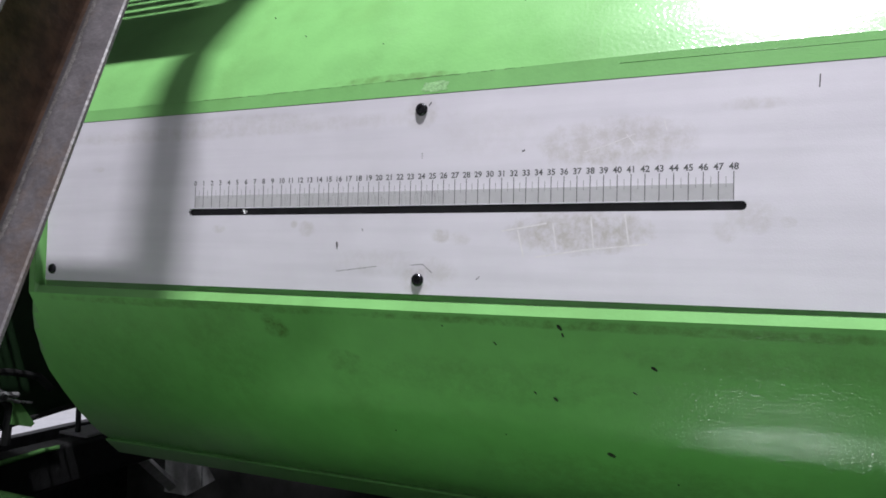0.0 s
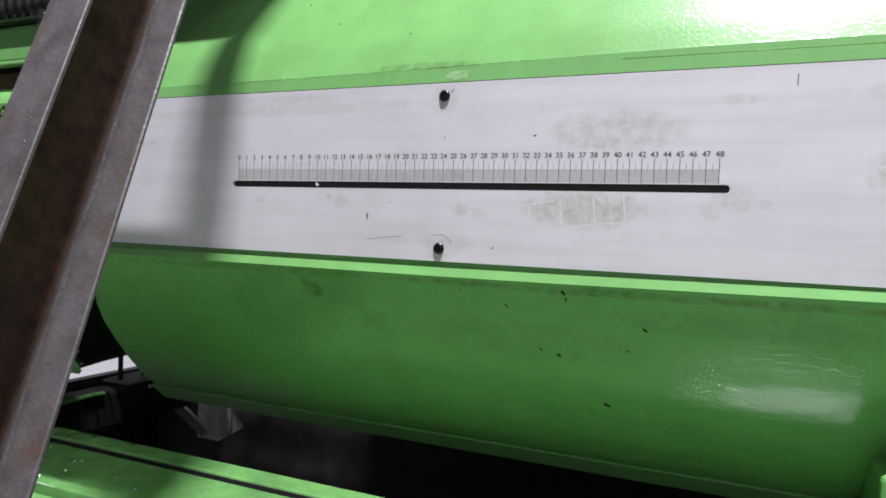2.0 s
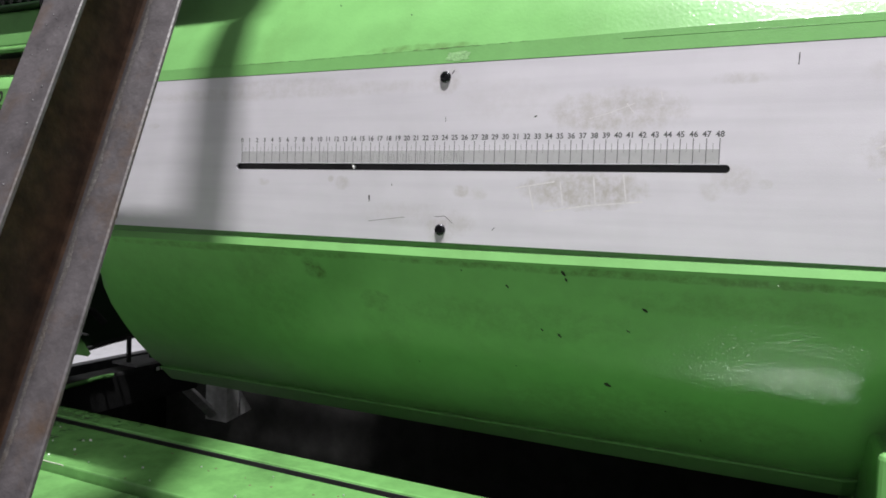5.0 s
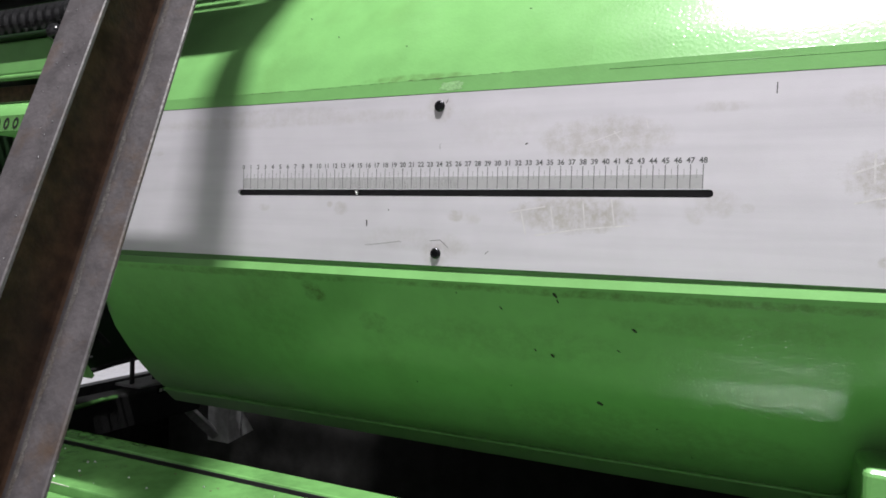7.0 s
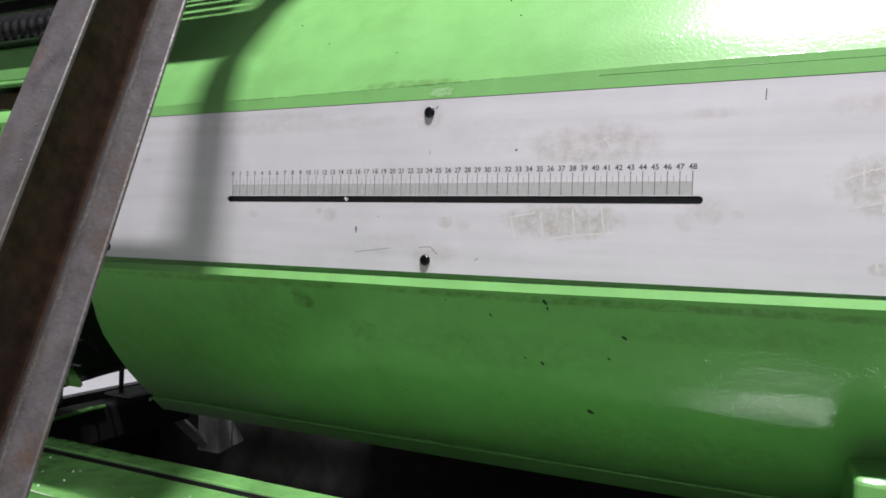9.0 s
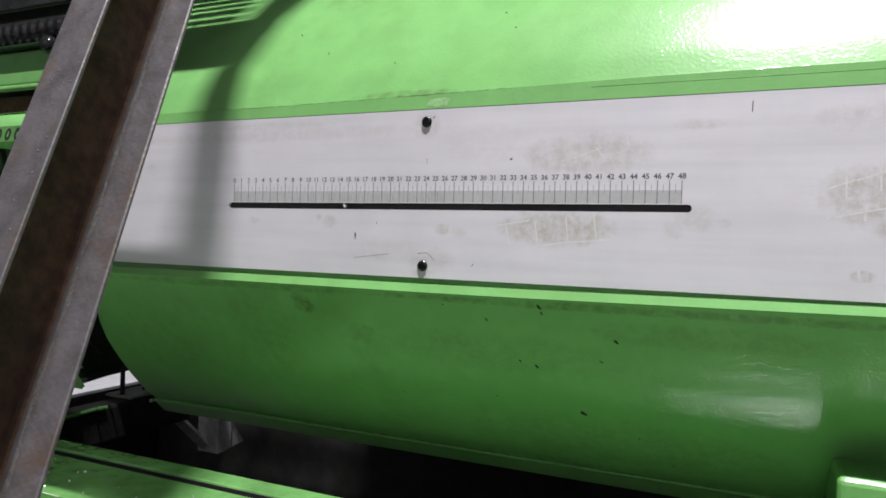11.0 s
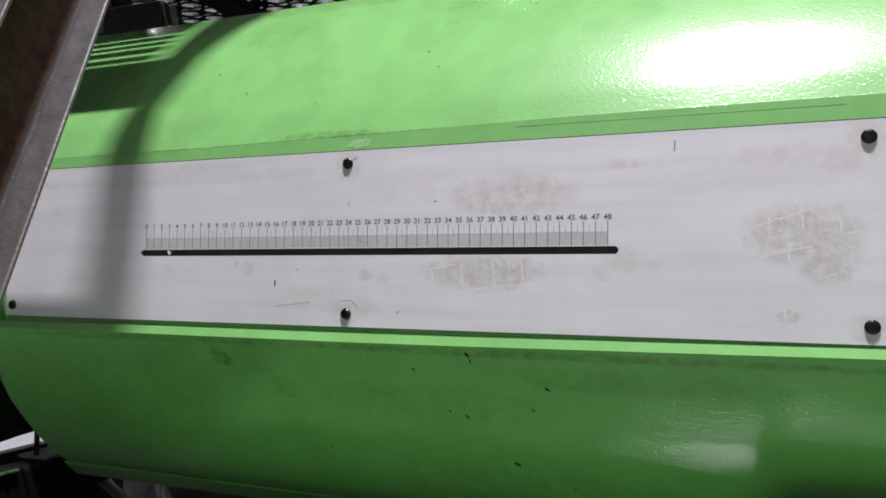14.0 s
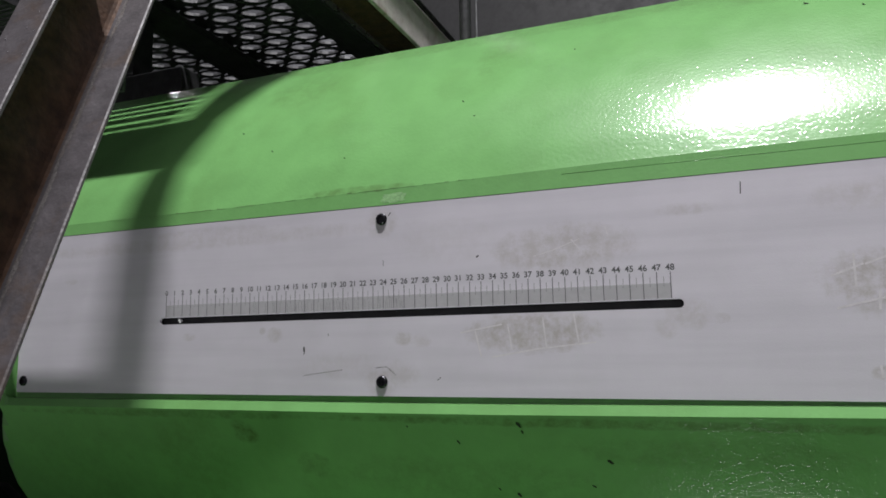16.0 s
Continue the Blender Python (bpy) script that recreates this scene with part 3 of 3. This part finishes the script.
part("hanger", box(-0.36, -0.30, 0.235, 0.275, 1.6905, 1.7905, 0.002), dark_steel, platform, "dark hanger bracket under the planks")
part("hanger_plate", box(-0.37, -0.205, 0.235, 0.275, 1.612, 1.690, 0.003), dark_steel, platform, "dark hanger plate under the planks")
part("post", tube([(0.217, 0.30, 1.60), (0.217, 0.30, 2.6)], 0.008, 18), dark_steel, platform, "round dark steel rail post")
part("wire", tube([(0.233, 0.30, 1.60), (0.233, 0.30, 2.6)], 0.0011, 8), galvanised, platform, "thin bright cable")
tagged(part("overhead_beam", box(-0.78, 1.8, 1.9, 2.1, 1.5, 3.4, 0.01), black_rubber), "dark overhead steel beam behind the platform", "beam")

# ---- machine base below ----
base = thing("lower_machine_bed", "bright green painted machine base with flat cover plates", "machine bed")
DZ = 0.985
part("rear_rail", box(-1.6, 1.4, -0.005, 0.028, DZ - 0.2, DZ + 0.001, 0.003), green_deck, base, "green rear rail of the base")
part("cover_plate", box(-1.6, 1.4, -0.110, -0.0135, DZ - 0.03, DZ - 0.002, 0.002), green_deck, base, "scuffed green cover plate with loose swarf")
# two black strips colour in the shade of the gap beside the rail
part("gap_shade", box(-1.6, 1.4, -0.0134, -0.0052, DZ - 0.04, DZ - 0.022), black_rubber, base, "black strip for the shade in the gap between rail and cover plate")
part("gap_shade_lip", box(-1.6, 1.4, -0.0062, -0.0051, DZ - 0.0215, DZ - 0.0012), black_rubber, base, "black strip for the gap's shade along the rail")
# thin white tube drawn as the highlight along the cover plate's edge
part("edge_highlight", tube([(-0.60, -0.1098, DZ - 0.0026), (-0.30, -0.1098, DZ - 0.0026), (-0.13, -0.1098, DZ - 0.0030)], [0.0012, 0.0010, 0.0003], 8), white_steel, base, "white line for the highlight on the cover plate's edge")
part("front_step", box(-1.6, 1.4, -0.22, -0.111, DZ - 0.25, DZ - 0.011, 0.004), green_deck, base, "lower green step of the base")
part("base_frame", box(-1.5, 1.35, -0.20, 0.0, 0.0, DZ - 0.25), green_shaded, base)
bm = bmesh.new()
rnd = random.Random(8)
for i in range(46):
    x, y, r = rnd.uniform(-0.55, 0.2), rnd.uniform(-0.105, -0.02), rnd.uniform(0.0005, 0.0016)
    bmesh.ops.create_icosphere(bm, subdivisions=1, radius=r, matrix=Matrix.Translation((x, y, DZ - 0.0015)))
tagged(part("swarf", bm, galvanised), "bright metal crumbs lying on the green cover", "swarf", kind="stuff")

bm = bmesh.new()
for i in range(26):
    x, y, r = rnd.uniform(-0.5, 0.2), rnd.uniform(-0.105, -0.025), rnd.uniform(0.0007, 0.0018)
    bmesh.ops.create_icosphere(bm, subdivisions=1, radius=1, matrix=Matrix.Translation((x, y, DZ - 0.002)) @ Matrix.Diagonal((r, r, 0.0003, 1)))
tagged(part("rust_speck", bm, rust_steel), "brown rust specks on the green cover", "rust", kind="stuff")

# dark panels added behind and under the housing, coloured for the void's shade
frame_ob = thing("shaded_undercarriage", "dark panels added for the shade under the housing", "undercarriage")
part("back_panel", box(-1.45, 1.4, 1.30, 1.34, 0.0, 0.70), pit_shade, frame_ob)
part("pit_panel", box(-0.85, 1.4, 0.80, 0.84, 0.43, 1.05), pit_shade, frame_ob)
part("upper_panel", box(-0.2, 1.4, 0.62, 0.66, 0.90, 1.56), pit_shade, frame_ob)
# unseen panel added to keep bright reflections off the housing's top
part("reflection_block", box(-0.54, 1.4, 0.622, 0.658, 1.5605, 1.770), dark_steel, frame_ob)
part("rear_panel", box(-1.9, -0.56, 1.0, 1.04, 1.56, 1.79), dark_steel, frame_ob)
part("end_panel", box(-1.49, -1.455, 0.14, 1.34, 0.0, 0.735), dark_steel, frame_ob)
part("pit_tray", box(-1.45, 1.4, 0.03, 1.29, 0.40, 0.43), pit_shade, frame_ob, "dark tray for the shade in the pit")
part("side_wall", box(1.36, 1.40, 0.14, 1.30, 0.0, 0.9), pit_shade, frame_ob)

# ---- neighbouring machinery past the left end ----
side = thing("side_cabinet", "machine side panel in green darkened for its shadow", "machine panel")
part("panel", sweep([Vector((0, y, z)) for y, z in ((0.12, 0.966), (0.36, 0.992), (0.45, 0.998), (1.3, 1.03), (1.3, 1.40), (0.12, 1.40))], ((-0.66, 0, 0), (-0.62, 0, 0))), green_shaded, side)
part("lower_flange", tube([(-0.62, 0.12, 0.962), (-0.62, 0.36, 0.989), (-0.62, 0.45, 0.995), (-0.62, 1.3, 1.028)], 0.005, 10), black_rubber, side, "black rubber edging")
rail = thing("cable_rail", "black cable rail with a small printed label", "cable rail")
part("rail", box(-0.60, -0.55, 0.10, 0.52, 0.875, 0.945, 0.006), black_rubber, rail)
part("cover", box(-0.62, -0.552, 0.36, 0.515, 0.9455, 0.951, 0.002), grey_steel, rail)
part("label", box(-0.5495, -0.5485, 0.400, 0.437, 0.930, 0.943), black_gloss, rail, "small black printed label")
for k in range(3):
    part("printed_bar", box(-0.5483, -0.5480, 0.403 + 0.011 * k, 0.411 + 0.011 * k, 0.933, 0.940), label_white, rail)
for y in (0.37, 0.425):
    part("stud", tube([(-0.585, y, 0.94), (-0.585, y, 1.0)], 0.0045, 10), black_rubber, rail)
tagged(part("green_pipe", tube([(-0.545, 0.10, 0.936), (-0.545, 0.27, 0.945), (-0.545, 0.300, 0.944)], 0.0042, 12), green_deck), "thin bright green pipe below the rail", "pipe")
tagged(part("floor_mat", box(-7.5, -2.6, 1.6, 7.0, 0.001, 0.02, 0.004), white_cloth), "pale grey floor covering farther back in the hall", "floor mat")
foot = thing("bracket_foot", "grey steel bracket foot with a slanted strut", "bracket")
part("strut", tube([(-0.60, 0.49, 0.905), (-0.60, 0.615, 0.79)], 0.012, 4), foot_grey, foot)
part("block", sweep([Vector((0, y, z)) for y, z in ((0.615, 0.775), (0.700, 0.785), (0.632, 0.880), (0.615, 0.880))], ((-0.62, 0, 0), (-0.56, 0, 0))), foot_grey, foot)
part("bright_edge", box(-0.5595, -0.5565, 0.654, 0.6575, 0.783, 0.845), galvanised, foot)

drive = thing("drive_unit", "green gear drive casing with a bright rounded rim", "drive unit")
part("upper_casing", box(-1.9, -0.55, 0.415, 0.80, 1.587, 1.664, 0.006, 3), green, drive)
part("casing_rim", tube([(-1.9, 0.405, 1.579), (-0.55, 0.405, 1.579)], 0.0065, 16), green_deck, drive, "rounded rim catching the light", smooth=True)
part("core", box(-1.9, -0.56, 0.44, 0.80, 1.20, 1.5695), rust_steel, drive, "brown rusty core")
part("shaft_cover", tube([(-1.9, 0.452, 1.480), (-0.60, 0.452, 1.480)], 0.055, 32), green, drive, "round green shaft cover", smooth=True)
part("name_strip", box(-1.9, -0.62, 0.3955, 0.399, 1.458, 1.494, 0.001), green_deck, drive, "glossy green strip on the shaft cover")
for k in range(12):
    bm = bmesh.new()
    n = 20
    outer = [bm.verts.new((-0.86 - 0.031 * k + 0.0095 * math.cos(2 * math.pi * i / n) + 0.005 * math.sin(2 * math.pi * i / n), 0.3947, 1.476 + 0.0125 * math.sin(2 * math.pi * i / n))) for i in range(n)]
    inner = [bm.verts.new((-0.86 - 0.031 * k + 0.0045 * math.cos(2 * math.pi * i / n) + 0.003 * math.sin(2 * math.pi * i / n), 0.3947, 1.476 + 0.0075 * math.sin(2 * math.pi * i / n))) for i in range(n)]
    for i in range(n):
        bm.faces.new((outer[i], outer[(i + 1) % n], inner[(i + 1) % n], inner[i]))
    part("ring_mark", bm, dirt, drive, "dark oval ring mark")
part("lower_casing", box(-1.9, -0.62, 0.385, 0.80, 1.10, 1.412, 0.012, 4), green, drive)
hose = thing("cable_hose", "black corrugated cable hose", "hose")
pts = [(-1.75 + 0.007 * k, 0.43, 1.706) for k in range(165)]
part("hose", tube(pts, [0.036 if (k // 2) % 2 else 0.031 for k in range(165)], 36), black_gloss, hose)
tagged(part("hose_tray", box(-1.9, -0.56, 0.395, 0.46, 1.6655, 1.672, 0.002), green_shaded), "tray strip under the cable hose in green darkened for shade", "tray")
bm = bmesh.new()
bmesh.ops.create_uvsphere(bm, u_segments=20, v_segments=14, radius=0.019, matrix=Matrix.Translation((-0.850, 0.390, 1.660)))
tagged(part("knob", bm, black_gloss, smooth=True), "glossy black ball knob", "knob")
tagged(part("cable", tube([(-0.61, 0.16, 1.07), (-0.61, 0.23, 1.045), (-0.61, 0.26, 1.01), (-0.61, 0.255, 0.95)], 0.007, 10), black_rubber), "black cable drooping beside the panel", "cable")
tagged(part("cable", tube([(-0.60, 0.16, 1.03), (-0.60, 0.22, 1.038), (-0.60, 0.265, 1.030)], 0.005, 10), grey_steel), "grey connector cable beside the panel", "cable")
tagged(part("green_clip", sweep([Vector((0, y, z)) for y, z in ((0.262, 1.026), (0.266, 1.024), (0.298, 0.978), (0.292, 0.973), (0.257, 0.984))], ((-0.612, 0, 0), (-0.600, 0, 0))), green_deck), "small bright green plastic clip", "clip")
fitting = thing("hose_fitting", "bright metal hose fitting with a short lever", "fitting")
part("collar", tube([(-0.618, 0.238, 1.032), (-0.612, 0.238, 1.032), (-0.611, 0.238, 1.032), (-0.598, 0.238, 1.032)], [0.012, 0.012, 0.009, 0.009], 18), galvanised, fitting)
part("nipple", tube([(-0.598, 0.238, 1.032), (-0.590, 0.238, 1.031)], [0.0055, 0.0048], 14), black_rubber, fitting)
part("lever", tube([(-0.598, 0.244, 1.027), (-0.597, 0.265, 1.019), (-0.597, 0.290, 1.014)], [0.0035, 0.0028, 0.0018], 10), galvanised, fitting, "bright lever")
tagged(part("cable", tube([(-0.605, 0.16, 1.088), (-0.605, 0.215, 1.074), (-0.605, 0.26, 1.067), (-0.605, 0.305, 1.055), (-0.605, 0.33, 1.03)], 0.006, 10), black_rubber), "black cable looped over the fitting", "cable")

# flaked scale and painted highlight along the inner corner of the stringer
bm = bmesh.new()
rnd = random.Random(33)
d, pairs = -0.32, []
while d < 0.50:
    a = -0.0315 + 0.0007 * math.sin(d * 60) + rnd.uniform(-0.0003, 0.0003)
    w = 0.0036 + 0.0009 * math.sin(d * 95 + 1) + rnd.uniform(-0.0007, 0.0007)
    pairs.append((d, a, a + w))
    d += rnd.uniform(0.0012, 0.003)
rims = []
for d, a0, a1 in pairs:
    rim = []
    for a in (a0, a1):
        inner = WEB - THICK + (a + FLANGE - THICK - 0.004) / (FLANGE - THICK - 0.0052) * 0.0022
        rim.append(bm.verts.new(NEAR_TIP + D * d + U * a + V * (inner - 0.00012)))
    rims.append(rim)
for (p0, p1), (p2, p3) in zip(rims, rims[1:]):
    bm.faces.new((p0, p1, p3, p2))
part("scale_highlight", bm, flake_highlight_grey, stair, "pale strip for flaking mill scale and highlight along the corner")
# weld spatter on the stringer's outer flange
bm = bmesh.new()
rnd = random.Random(21)
for i in range(60):
    d, a = rnd.uniform(-0.25, 0.32), rnd.uniform(0.004, FLANGE - 0.004)
    p = NEAR_TIP + D * d - U * a - V * 0.0002
    bmesh.ops.create_icosphere(bm, subdivisions=1, radius=rnd.uniform(0.0003, 0.0007), matrix=Matrix.Translation(p))
tagged(part("weld_spatter", bm, galvanised), "tiny bright weld spatter on the stringer", "spatter", kind="stuff")
# cracked filler along the upper crease
bm = bmesh.new()
rnd = random.Random(11)
x = -0.085
while x < 0.33:
    step = rnd.uniform(0.0015, 0.006)
    if rnd.random() < (0.9 if x < 0.06 else 0.6):
        w = rnd.uniform(0.00004, 0.00022)
        z0, z1 = crease_z(x) + rnd.uniform(-0.0005, 0.0003), crease_z(x + step) + rnd.uniform(-0.0005, 0.0003)
        y0, y1 = strip_y(z0) - 0.0002, strip_y(z1) - 0.0002
        vs = [bm.verts.new(p) for p in ((x, y0, z0 - w), (x + step, y1, z1 - w * 0.5), (x + step, y1 + 0.0003, z1 + w * 0.5), (x, y0 + 0.0003, z0 + w))]
        bm.faces.new(vs)
    x += step
tagged(part("paint_crack", bm, crack_brown), "thin dark cracks in the filler seam", "crack", kind="stuff")

# bare filler where the paint has come off beside the middle screw
bm = bmesh.new()
rnd = random.Random(17)
rim = []
for i in range(26):
    a = 2 * math.pi * i / 26
    k = rnd.uniform(0.75, 1.12)
    x = 0.250 + 0.012 * k * math.copysign(abs(math.cos(a)) ** 0.6, math.cos(a))
    z = 1.4025 + 0.0046 * k * math.copysign(abs(math.sin(a)) ** 0.6, math.sin(a))
    rim.append((x, z))
mid = bm.verts.new((0.250, strip_y(1.4025) - 0.00015, 1.4025))
ring = [bm.verts.new((x, strip_y(z) - 0.00015, z)) for x, z in rim]
for i in range(26):
    bm.faces.new((mid, ring[i], ring[(i + 1) % 26]))
tagged(part("bare_filler", bm, filler), "pale bare filler patch above the plate screw", "paint chip", kind="stuff")

# paint chips and grime specks on the housing
bm = bmesh.new()
rnd = random.Random(5)
for x, z, s in ((0.359, 1.209, 0.0035), (0.361, 1.203, 0.002), (0.388, 1.102, 0.005), (0.305, 1.193, 0.0025), (0.349, 1.149, 0.0035), (0.333, 1.153, 0.0025), (0.427, 1.181, 0.003), (0.412, 1.160, 0.0022),
                (0.262, 1.205, 0.0015), (0.30, 1.11, 0.001), (0.19, 1.10, 0.001), (0.47, 1.05, 0.0012), (0.44, 1.08, 0.001), (0.10, 1.47, 0.0014), (0.30, 1.50, 0.0016), (0.315, 1.48, 0.0012), (0.19, 1.45, 0.001), (0.05, 1.50, 0.0015), (0.40, 1.55, 0.001), (0.6, 1.56, 0.003), (0.64, 1.545, 0.002)):
    y = hull_y(z, x) - 0.0002
    slope = math.degrees(math.atan2(hull_y(z + 0.004, x) - hull_y(z - 0.004, x), 0.008))
    m = Matrix.Translation((x, y, z)) @ pose(0, 0, 0, -slope, rnd.uniform(20, 60), 0) @ Matrix.Diagonal((s * rnd.uniform(0.9, 1.2), 0.0006, s * rnd.uniform(0.3, 0.5), 1))
    bmesh.ops.create_icosphere(bm, subdivisions=1, radius=1, matrix=m)
tagged(part("grime_speck", bm, dirt), "black grime specks stuck on the green enamel", "grime", kind="stuff")


def motions():
    """The pointer slides along the slot with the reading."""
    marks = [(0.0, 0.058), (0.5, 0.068), (1.0, 0.078), (1.5, 0.088), (2.0, 0.099), (2.5, 0.114), (3.0, 0.128), (3.5, 0.134), (4.0, 0.136), (6.5, 0.1455), (7.0, 0.146), (8.5, 0.146), (11.0, 0.145),
             (11.5, 0.145), (12.0, 0.128), (12.5, 0.099), (13.0, 0.071), (13.5, 0.044), (14.0, 0.029), (14.5, 0.024), (15.0, 0.019), (15.5, 0.016), (16.0, 0.016)]
    walk(needle, [(t, pose(x, 0, 0)) for t, x in marks])


motions()
